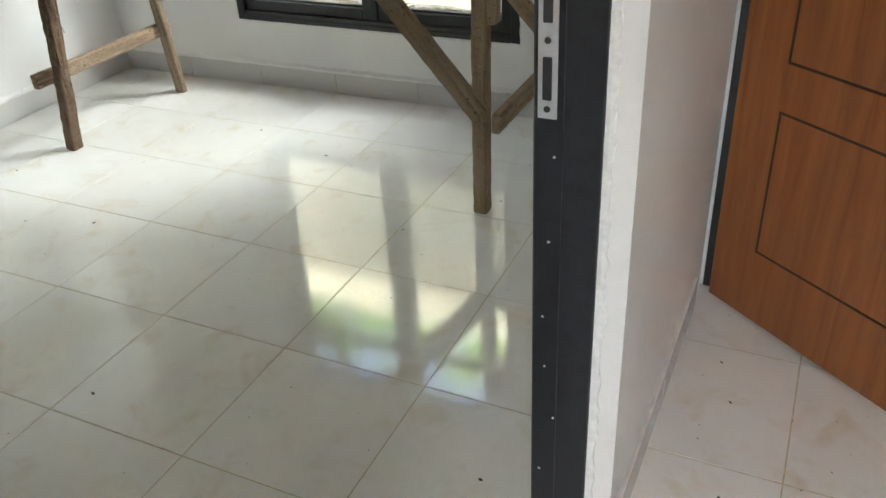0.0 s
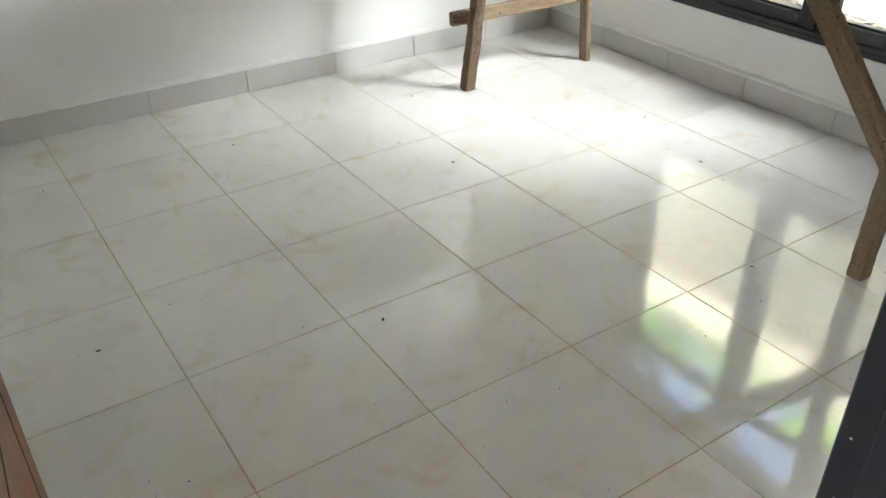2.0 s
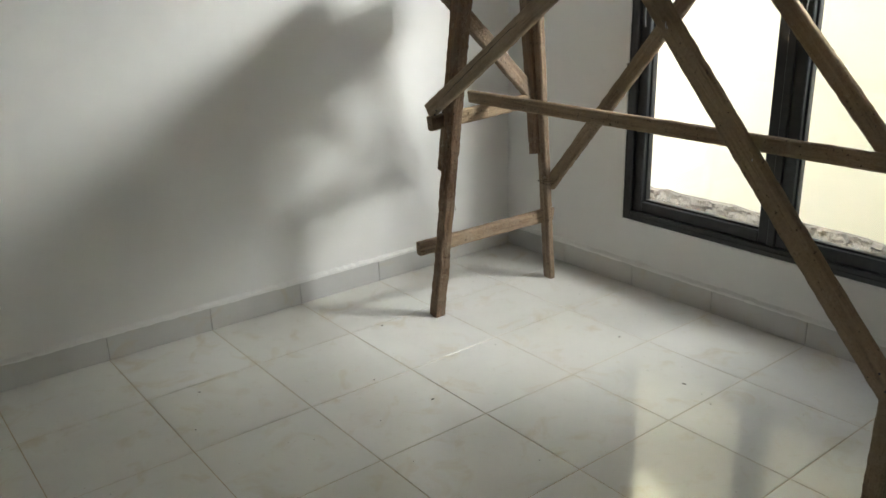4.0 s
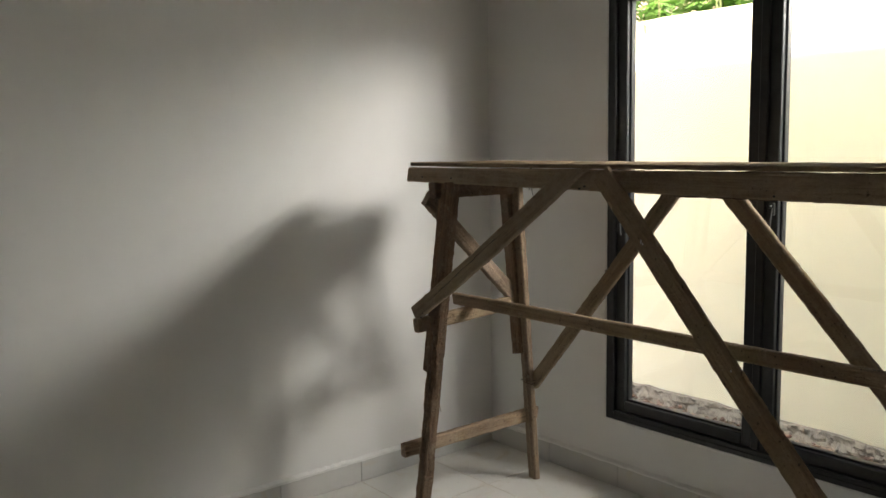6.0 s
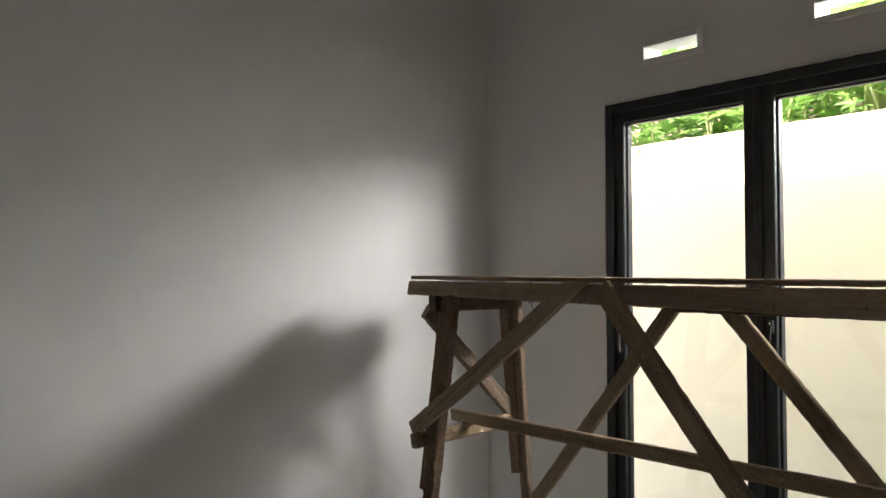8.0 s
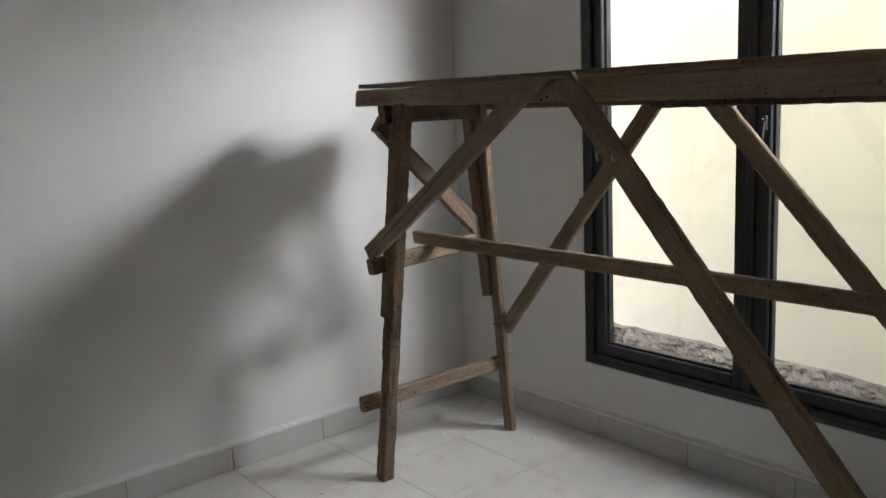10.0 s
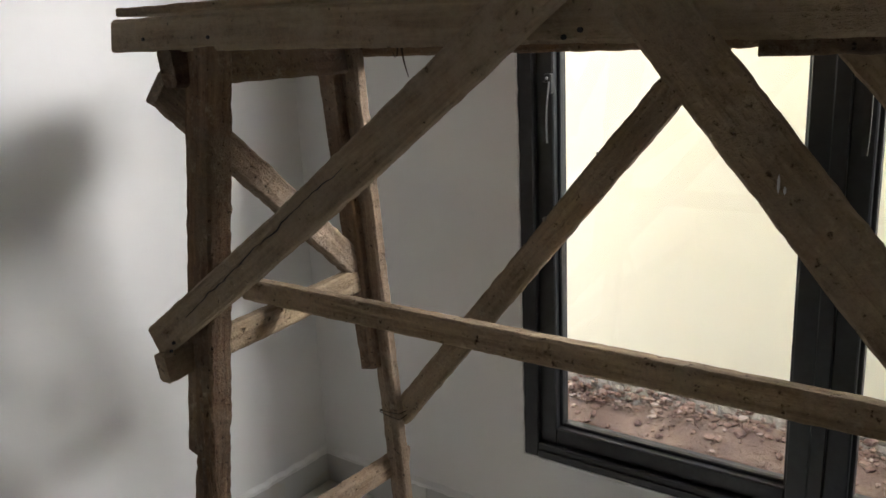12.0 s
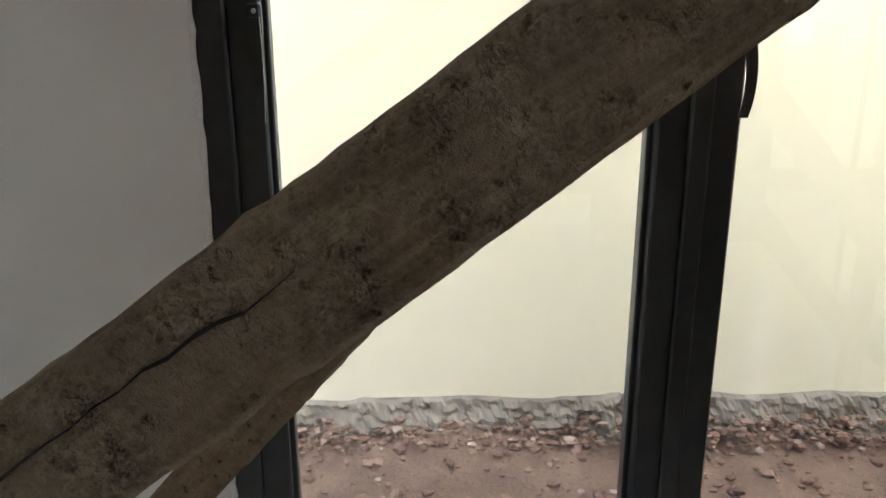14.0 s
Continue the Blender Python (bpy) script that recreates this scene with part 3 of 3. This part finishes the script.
# front and rear braces
beam("brace", (-1.118, 0.757, 0.832), (-0.300, 0.785, 1.416), 0.060, 0.025, rough=0.0025, material=WOOD_D, wane=0.0, bow=0.009, ceiling_z=1.388, label="long gnarled grey-brown brace with chipped edges")
beam("brace", (-0.226, 0.776, 1.372), (0.622, 0.80, 0.345), 0.065, 0.025, rough=0.003, material=WOOD_A, bow=0.004)
beam("stretcher", (-1.190, 1.02, 0.850), (0.68, 1.02, 0.846), 0.047, 0.03, rough=0.002, material=WOOD_A)
beam("brace", (-1.084, 1.368, 0.447), (-0.300, 1.285, 1.332), 0.058, 0.025, rough=0.003, material=WOOD_A, wane=0.005)
beam("brace", (-0.108, 1.262, 1.31), (0.62, 1.375, 0.43), 0.06, 0.028, rough=0.003, material=WOOD_A)

# splinters peeling off the front leg, a bark strip under the rail
rnd = random.Random(21)
for i in range(20):
    z = rnd.uniform(0.34, 0.82)
    k = z / 1.31
    x, y = -1.118 + 0.153 * k + rnd.uniform(-0.004, 0.03), 0.762 + 0.053 * k - 0.024
    ln = rnd.uniform(0.05, 0.19)
    bm = bmesh.new()
    rows = []
    w = rnd.uniform(0.002, 0.008)
    lean = rnd.uniform(0.0, 0.09)
    for j in range(6):
        u = j / 5
        ww = w * (1 - 0.85 * u)
        c = Vector((x + 0.02 * u - 0.117 * ln * u + lean * ln * u * u * 3, y - 0.003 - 0.012 * u * u, z - ln * u))
        rows.append([bm.verts.new(c + Vector(d)) for d in ((-ww, 0, 0), (0, -0.002, 0), (ww, 0, 0), (0, 0.0015, 0))])
    for r0, r1 in zip(rows, rows[1:]):
        for q in range(4):
            bm.faces.new((r0[q], r0[(q + 1) % 4], r1[(q + 1) % 4], r1[q]))
    bm.faces.new(rows[0])
    bmesh.ops.recalc_face_normals(bm, faces=bm.faces[:])
    part("splinter", bm, WOOD_B, tr)

# broad flakes of split wood on the same leg
for z, ln, w, out in ((0.80, 0.15, 0.010, 0.010), (0.71, 0.13, 0.007, 0.018), (0.62, 0.10, 0.008, 0.006), (0.52, 0.14, 0.006, 0.014), (0.44, 0.09, 0.008, 0.008)):
    k = z / 1.325
    x, y = -1.118 + 0.153 * k + 0.014, 0.762 + 0.053 * k - 0.027
    bm = bmesh.new()
    rows = []
    for j in range(9):
        u = j / 8
        ww = w * (1 - u ** 2) + 0.0008 + 0.0015 * noise.noise((z * 9, u * 6, 2))
        c = Vector((x - 0.115 * ln * u + out * u * u, y - 0.002 - 0.010 * u * u, z - ln * u))
        rows.append([bm.verts.new(c + Vector(d)) for d in ((-ww, 0.001, 0), (0, -0.003, 0), (ww, 0.001, 0), (0, 0.003, 0))])
    for r0, r1 in zip(rows, rows[1:]):
        for q in range(4):
            bm.faces.new((r0[q], r0[(q + 1) % 4], r1[(q + 1) % 4], r1[q]))
    bm.faces.new(rows[0])
    bmesh.ops.recalc_face_normals(bm, faces=bm.faces[:])
    part("flake", bm, WOOD_B, tr, "peeling flake of split wood")


def cord(points, r):
    """A thin tapering strand through points."""
    bm = bmesh.new()
    rings = []
    for i, p in enumerate(points):
        rr = r * (1 - 0.8 * i / (len(points) - 1)) + 0.0003
        rings.append([bm.verts.new(Vector(p) + Vector((rr * math.cos(a), rr * math.sin(a) * 0.5, 0))) for a in (0, 1.57, 3.14, 4.71)])
    for r0, r1 in zip(rings, rings[1:]):
        for q in range(4):
            bm.faces.new((r0[q], r0[(q + 1) % 4], r1[(q + 1) % 4], r1[q]))
    return bm


part("bark_strip", cord([(-0.667, 0.93, 1.388), (-0.667, 0.93, 1.34), (-0.665, 0.93, 1.318), (-0.662, 0.93, 1.302), (-0.655, 0.93, 1.280)], 0.003), BARK, tr, "curl of dark bark")
part("bark_strip", cord([(-0.672, 0.93, 1.388), (-0.673, 0.93, 1.325), (-0.675, 0.93, 1.312), (-0.679, 0.93, 1.309), (-0.683, 0.93, 1.317)], 0.0016), BARK, tr, "curl of dark bark")

# long drying crack in the gnarled brace
bm = bmesh.new()
rnd = random.Random(3)
rows = []
for i in range(40):
    u = i / 39
    k = 0.12 + 0.46 * u
    x = -1.118 + 0.818 * k
    z = 0.832 + 0.584 * k + 0.009 * math.sin(math.pi * k) - 0.010 + 0.006 * noise.noise((u * 9, 2, 0)) + 0.002 * rnd.uniform(-1, 1)
    y = 0.757 + 0.028 * k - 0.0148
    w = 0.0010 * (0.3 + max(0.0, noise.noise((u * 7, 5, 1)) + 0.4)) * min(1, 8 * u, 8 * (1 - u))
    rows.append([bm.verts.new(q) for q in ((x, y, z - w), (x, y, z + w), (x, y + 0.006, z + w * 0.4), (x, y + 0.006, z - w * 0.4))])
for r0, r1 in zip(rows, rows[1:]):
    for q in range(4):
        bm.faces.new((r0[q], r0[(q + 1) % 4], r1[(q + 1) % 4], r1[q]))
bmesh.ops.recalc_face_normals(bm, faces=bm.faces[:])
part("crack", bm, DARKHOLE, tr, "dark drying crack")

# mortar lumps dried on the rear brace's upper edge
rnd = random.Random(61)
for i in range(22):
    u = 0.62 + 0.2 * rnd.random() if i < 16 else rnd.uniform(0.3, 0.95)
    x, z = -1.080 + 0.788 * u, 0.445 + 0.885 * u
    bm = bmesh.new()
    bmesh.ops.create_icosphere(bm, subdivisions=1, radius=rnd.uniform(0.003, 0.0065))
    for v in bm.verts:
        v.co *= rnd.uniform(0.7, 1.25)
    part("mortar_lump", bm, CONCRETE, tr, "", pose(x - 0.0235, 1.368 - 0.083 * u - rnd.uniform(-0.008, 0.01), z + 0.0215))

# thin wire tied round the pale leg
for dz, tilt in ((0.0, 7), (0.006, -4)):
    bm = bmesh.new()
    ring = []
    for i in range(24):
        a = 2 * math.pi * i / 24
        c, sn = math.cos(a), math.sin(a)
        k = 1 / max(abs(c) / 0.031, abs(sn) / 0.0205)
        k = min(k, 0.036)
        ring.append([bm.verts.new(Vector((c * (k + d), sn * (k + d), h))) for d, h in ((0.0, -0.001), (0.002, 0.0), (0.0, 0.001))])
    for r0, r1 in zip(ring, ring[1:] + ring[:1]):
        for q in range(3):
            bm.faces.new((r0[q], r0[(q + 1) % 3], r1[(q + 1) % 3], r1[q]))
    part("wire", bm, BARK, tr, "dark tying wire", pose(-1.087, 1.346, 0.459 + dz, tilt, tilt, 0))

# white paint drips on the long front brace
for x, z, ln in ((-0.076, 1.182, 0.020), (-0.070, 1.176, 0.009), (0.21, 0.86, 0.008)):
    bm = bmesh.new()
    bmesh.ops.create_icosphere(bm, subdivisions=1, radius=1.0)
    for v in bm.verts:
        v.co = Vector((v.co.x * 0.0016, v.co.y * 0.0015, v.co.z * ln / 2))
    part("paint_drip", bm, SEAL, tr, "", pose(x, 0.776 + 0.024 * (x + 0.226) / 0.848 - 0.0135, z))

# nail heads where the boards meet
for x, y, z in ((-1.06, 0.744, 0.842), (-1.07, 0.744, 0.825), (-0.31, 0.772, 1.328), (-0.29, 0.772, 1.335), (-0.2, 0.769, 1.34), (0.59, 0.785, 0.40), (0.61, 0.785, 0.36),
                (-1.12, 0.8025, 1.355), (-0.95, 0.8025, 1.352), (0.3, 0.8025, 1.32)):
    bm = bmesh.new()
    bmesh.ops.create_cone(bm, cap_ends=True, segments=8, radius1=0.0032, radius2=0.0028, depth=0.004)
    part("nail", bm, DARKHOLE, tr, "", pose(x, y, z, 90))

# ---- planting on the bank behind the garden wall ----


def palmate(bm, at, out, up, size, rnd):
    """One hand-shaped leaf of narrow lobes."""
    out = out.normalized()
    side = out.cross(up).normalized()
    nrm = side.cross(out).normalized()
    n = rnd.choice((5, 6, 7))
    for i in range(n):
        a = (i / (n - 1) - 0.5) * 3.6
        d = (out * math.cos(a) + side * math.sin(a)).normalized()
        ln = size * (1 - 0.25 * abs(a) / 1.8)
        e = d.cross(nrm) * ln * 0.15
        drop = -nrm * ln * 0.18
        p = [bm.verts.new(at), bm.verts.new(at + d * ln * 0.55 + e), bm.verts.new(at + d * ln + drop), bm.verts.new(at + d * ln * 0.55 - e)]
        bm.faces.new(p)


def shrub(rnd, height, leaves):
    r = root("cassava_shrub", 0, 0, 0, "leafy green shrub with hand-shaped leaves on the bank", "shrub", "shrubs behind the garden wall")
    stems, crown = bmesh.new(), bmesh.new()
    for s in range(4):
        bx, by = rnd.uniform(-0.12, 0.12), rnd.uniform(-0.1, 0.1)
        tip = Vector((bx * 3 + rnd.uniform(-0.2, 0.2), by * 3, height * rnd.uniform(0.75, 1.0)))
        base = Vector((bx, by, -0.1))
        rings = []
        for j in range(5):
            c = base.lerp(tip, j / 4)
            w = 0.014 * (1 - 0.6 * j / 4)
            rings.append([stems.verts.new(c + Vector((w * math.cos(q), w * math.sin(q), 0))) for q in (0, 1.57, 3.14, 4.71)])
        for r0, r1 in zip(rings, rings[1:]):
            for q in range(4):
                stems.faces.new((r0[q], r0[(q + 1) % 4], r1[(q + 1) % 4], r1[q]))
        for k in range(leaves // 4):
            c = base.lerp(tip, rnd.uniform(0.35, 1.02))
            a = rnd.uniform(0, 6.28)
            out = Vector((math.cos(a), math.sin(a), rnd.uniform(-0.3, 0.5)))
            palmate(crown, c + out * rnd.uniform(0.08, 0.24), out, Vector((rnd.uniform(-0.4, 0.4), rnd.uniform(-0.6, 0.1), 1)), rnd.uniform(0.08, 0.15), rnd)
    part("stems", stems, STEM, r)
    part("crown", crown, LEAF, r)
    return r


rnd = random.Random(31)
kinds = [shrub(rnd, h, n) for h, n in ((0.95, 110), (0.75, 90), (1.25, 130))]
spots = [(-3.9, 3.3), (-3.4, 3.6), (-3.0, 3.2), (-2.6, 3.45), (-2.25, 3.15), (-2.0, 3.6), (-1.75, 3.2), (-1.5, 3.5), (-1.2, 3.25), (-1.05, 3.7), (-3.2, 4.2), (-2.5, 4.3), (-1.8, 4.3),
         (-1.2, 4.5), (-0.7, 4.3), (-0.2, 3.5), (0.2, 4.0), (-4.3, 4.0), (-2.9, 4.9), (-2.0, 5.0), (-1.0, 5.2)]
for i, (x, y) in enumerate(spots):
    m = pose(x, y, ground_height(x, y), 0, 0, rnd.uniform(0, 360))
    if i < 3:
        kinds[i].matrix_basis = m
    else:
        copy_thing(kinds[i % 3], m)


def banana(x, y, height, n, seed, scale=1.0):
    rnd = random.Random(seed)
    z0 = ground_height(x, y)
    r = root("banana_plant", x, y, z0, "banana plant with broad torn leaves in sunlight", "banana plant", "banana plants on the bank")
    bm = bmesh.new()
    rings = []
    for j in range(7):
        w = 0.085 * scale * (1 - 0.55 * j / 6)
        rings.append([bm.verts.new((w * math.cos(k * 0.785), w * math.sin(k * 0.785), -0.1 + height * j / 6)) for k in range(8)])
    for r0, r1 in zip(rings, rings[1:]):
        for q in range(8):
            bm.faces.new((r0[q], r0[(q + 1) % 8], r1[(q + 1) % 8], r1[q]))
    part("trunk", bm, STEM, r, "", pose(x, y, z0))
    for i in range(n):
        a = 6.28 * i / n + rnd.uniform(-0.4, 0.4)
        ln = rnd.uniform(0.9, 1.4) * scale
        rise = rnd.uniform(0.5, 1.1)
        d = Vector((math.cos(a), math.sin(a), 0))
        e = Vector((-d.y, d.x, 0))
        bm = bmesh.new()
        mid = []
        for j in range(13):
            u = j / 12
            mid.append(Vector((0, 0, height - 0.1)) + d * ln * u * (1 - 0.12 * u) + Vector((0, 0, ln * (rise * u - 1.15 * u * u))))
        up = Vector((0, 0, 0.003))
        for j in range(12):
            u0, u1 = j / 12, (j + 0.93) / 12
            for sgn in (1, -1):
                w0 = 0.17 * scale * math.sin(math.pi * min(1, u0 * 0.9 + 0.08)) * rnd.uniform(0.85, 1.05)
                w1 = 0.17 * scale * math.sin(math.pi * min(1, u1 * 0.9 + 0.08)) * rnd.uniform(0.85, 1.05)
                sag = rnd.uniform(0.1, 0.55)
                m0, m1 = mid[j], mid[j].lerp(mid[j + 1], 0.93)
                q = [m0, m1, m1 + e * sgn * w1 + Vector((0, 0, -w1 * sag)), m0 + e * sgn * w0 + Vector((0, 0, -w0 * sag))]
                bm.faces.new([bm.verts.new(p) for p in q])
            w = 0.006
            bm.faces.new([bm.verts.new(p) for p in (mid[j] - e * w + up, mid[j + 1] - e * w + up, mid[j + 1] + e * w + up, mid[j] + e * w + up)])
        part("leaf", bm, BANANA, r, "", pose(x, y, z0))
    return r


banana(-0.75, 4.0, 0.95, 7, 3)
banana(-0.35, 3.5, 0.75, 6, 8, 0.9)
banana(-1.5, 5.0, 1.3, 7, 5, 1.1)
banana(0.5, 4.4, 1.2, 7, 12, 1.1)

bm = bmesh.new()
rnd = random.Random(77)
for i in range(900):
    x, y = rnd.uniform(-4.2, 1.2), YW + 0.2 + abs(rnd.gauss(0, 0.25))
    if noise.noise((x * 1.7, 3, 0)) < -0.15:
        continue
    c = Vector((x, y, ground_height(x, y) - 0.02))
    a = rnd.uniform(0, 6.28)
    ln = rnd.uniform(0.25, 0.7)
    d = Vector((math.cos(a) * 0.4, math.sin(a) * 0.4 - 0.25, 1)).normalized()
    e = Vector((rnd.uniform(-1, 1), rnd.uniform(-1, 1), 0)).normalized() * 0.004
    p1 = c + d * ln * 0.6
    p2 = p1 + (d + Vector((math.cos(a) * 0.8, math.sin(a) * 0.8 - 0.4, -0.6))).normalized() * ln * 0.45
    bm.faces.new([bm.verts.new(p) for p in (c - e, c + e, p1 + e * 0.8, p1 - e * 0.8)])
    bm.faces.new([bm.verts.new(p) for p in (p1 - e * 0.8, p1 + e * 0.8, p2)])
tagged(part("dry_grass", bm, DRY), "dry straw-coloured grass along the bank", "grass", kind="stuff")

# paint flecks on the jamb
rnd = random.Random(14)
for i in range(9):
    z = (0.18, 0.075, 0.31, 0.52, 0.66, 0.8, 1.2, 1.45, 0.42)[i]
    x = rnd.uniform(1.185, 1.212)
    bm = bmesh.new()
    bmesh.ops.create_icosphere(bm, subdivisions=1, radius=rnd.uniform(0.0016, 0.0032))
    for v in bm.verts:
        v.co.y *= 0.4
        v.co.z *= rnd.uniform(0.7, 1.5)
    part("paint_fleck", bm, SEAL, dw, "", pose(x, -0.3023, z))

# crumbs and wood chips swept about the floor
rnd = random.Random(55)
verts, faces = [], []
for i in range(110):
    if i % 3:
        x, y = rnd.uniform(-1.4, 1.1), rnd.uniform(-1.0, 1.5)
    else:
        x, y = rnd.uniform(1.36, 2.0), rnd.uniform(-0.7, 0.6)
    r = 0.001 + 0.0028 * rnd.random() ** 3
    a = rnd.uniform(0, 3.14)
    ln = rnd.uniform(1.0, 2.6)
    n0 = len(verts)
    for bx, by, bz in ball:
        px, py = bx * r * ln, by * r
        verts.append((x + px * math.cos(a) - py * math.sin(a), y + px * math.sin(a) + py * math.cos(a), r * 0.45 + bz * r * 0.5))
    faces += [tuple(q + n0 for q in t) for t in tris]
crumb_mesh = bpy.data.meshes.new("floor_crumbs")
crumb_mesh.from_pydata(verts, [], faces)
crumb_mesh.materials.append(BARK)
tagged(new("floor_crumbs", crumb_mesh), "dark wood chips and crumbs scattered on the tiles", "debris", kind="stuff")

# ---- skirting and floor tiles, piece by piece ----

SK = 0.096
T = 0.4


def tile_mesh(name, lx, ly, h, gap=0.003, bev=0.0015):
    me = bpy.data.meshes.new(name)
    x0, y0, x1, y1 = gap / 2, gap / 2, lx - gap / 2, ly - gap / 2
    v = [(x0, y0, -h), (x1, y0, -h), (x1, y1, -h), (x0, y1, -h), (x0, y0, -bev), (x1, y0, -bev), (x1, y1, -bev), (x0, y1, -bev),
         (x0 + bev, y0 + bev, 0), (x1 - bev, y0 + bev, 0), (x1 - bev, y1 - bev, 0), (x0 + bev, y1 - bev, 0)]
    f = [(8, 9, 10, 11)] + [(a + 4, (a + 1) % 4 + 4, (a + 1) % 4 + 8, a + 8) for a in range(4)] + [(a, (a + 1) % 4, (a + 1) % 4 + 4, a + 4) for a in range(4)]
    me.from_pydata(v, [], f)
    return me


def strip(name, label, pieces):
    """A skirting run of tile pieces: (mesh, pose) each, on one backing."""
    r = tagged(new(name), label, "skirting", kind="structure")
    for me, m in pieces:
        ob = new("skirting_tile", me)
        ob.parent = r
        ob.matrix_basis = m
    return r


sk = tile_mesh("skirting_tile", T, SK, 0.009, 0.0025, 0.0012)
sk.materials.append(SKIRT)
strip("baseboard_north", "grey-white tile skirting with ragged plaster edge", [(sk, pose(-1.6 + T * i, 1.591, 0, 90)) for i in range(7)])
strip("baseboard_west", "grey-white tile skirting with ragged plaster edge", [(sk, pose(-1.591, -1.6 + T * i, 0, 90, 0, 90)) for i in range(8)])
strip("baseboard_east", "grey-white tile skirting", [(sk, pose(1.171, 0.14 + T * i, 0, 90, 0, -90)) for i in range(4)])
strip("baseboard_hall", "grey-white tile skirting", [(sk, pose(1.329, -0.26 + T * i, 0, 90, 0, 90)) for i in range(2)])


def plaster_lip(along, a0, a1, at, z, seed):
    """The rough plaster lip over a skirting."""
    bm = bmesh.new()
    rnd = random.Random(seed)
    n = int((a1 - a0) / 0.02)
    rows = []
    for i in range(n + 1):
        s = a0 + (a1 - a0) * i / n
        o = 0.004 + 0.006 * rnd.random()
        d = 0.008 + 0.003 * rnd.random()
        col = ((0, z + o + 0.012), (d, z + o), (d, z - 0.004 * rnd.random()), (0, z - 0.004))
        rows.append([bm.verts.new((s, at - c, h) if along == 0 else (at + c, s, h)) for c, h in col])
    for r0, r1 in zip(rows, rows[1:]):
        for k in range(3):
            bm.faces.new((r0[k], r1[k], r1[k + 1], r0[k + 1]))
    bmesh.ops.recalc_face_normals(bm, faces=bm.faces[:])
    return bm


for along, a0, a1, at, seed in ((0, -1.6, 1.18, 1.6, 3), (1, -1.6, 1.6, -1.6, 4)):
    tagged(part("plaster_trim", plaster_lip(along, a0, a1, at, SK, seed), WALL), "ragged white plaster edge above the skirting", "trim", kind="structure")

floor = tagged(part("floor", box(-1.74, -3.14, -0.3, 2.64, 1.74, -0.0014), GROUT), "cream glazed floor tiles with tan joints and dust", "floor", kind="structure")
ft = tile_mesh("tile", T, T, 0.006, 0.0028, 0.0008)
ft.materials.append(TILE)
for i in range(11):
    for j in range(12):
        x, y = -1.6 + T * i, -2.8 + T * j
        if x + T > 2.5 or (x < 1.15 and y < -1.65):
            continue
        ob = new("tile", ft)
        ob.parent = floor
        ob.matrix_basis = pose(x, y, 0)
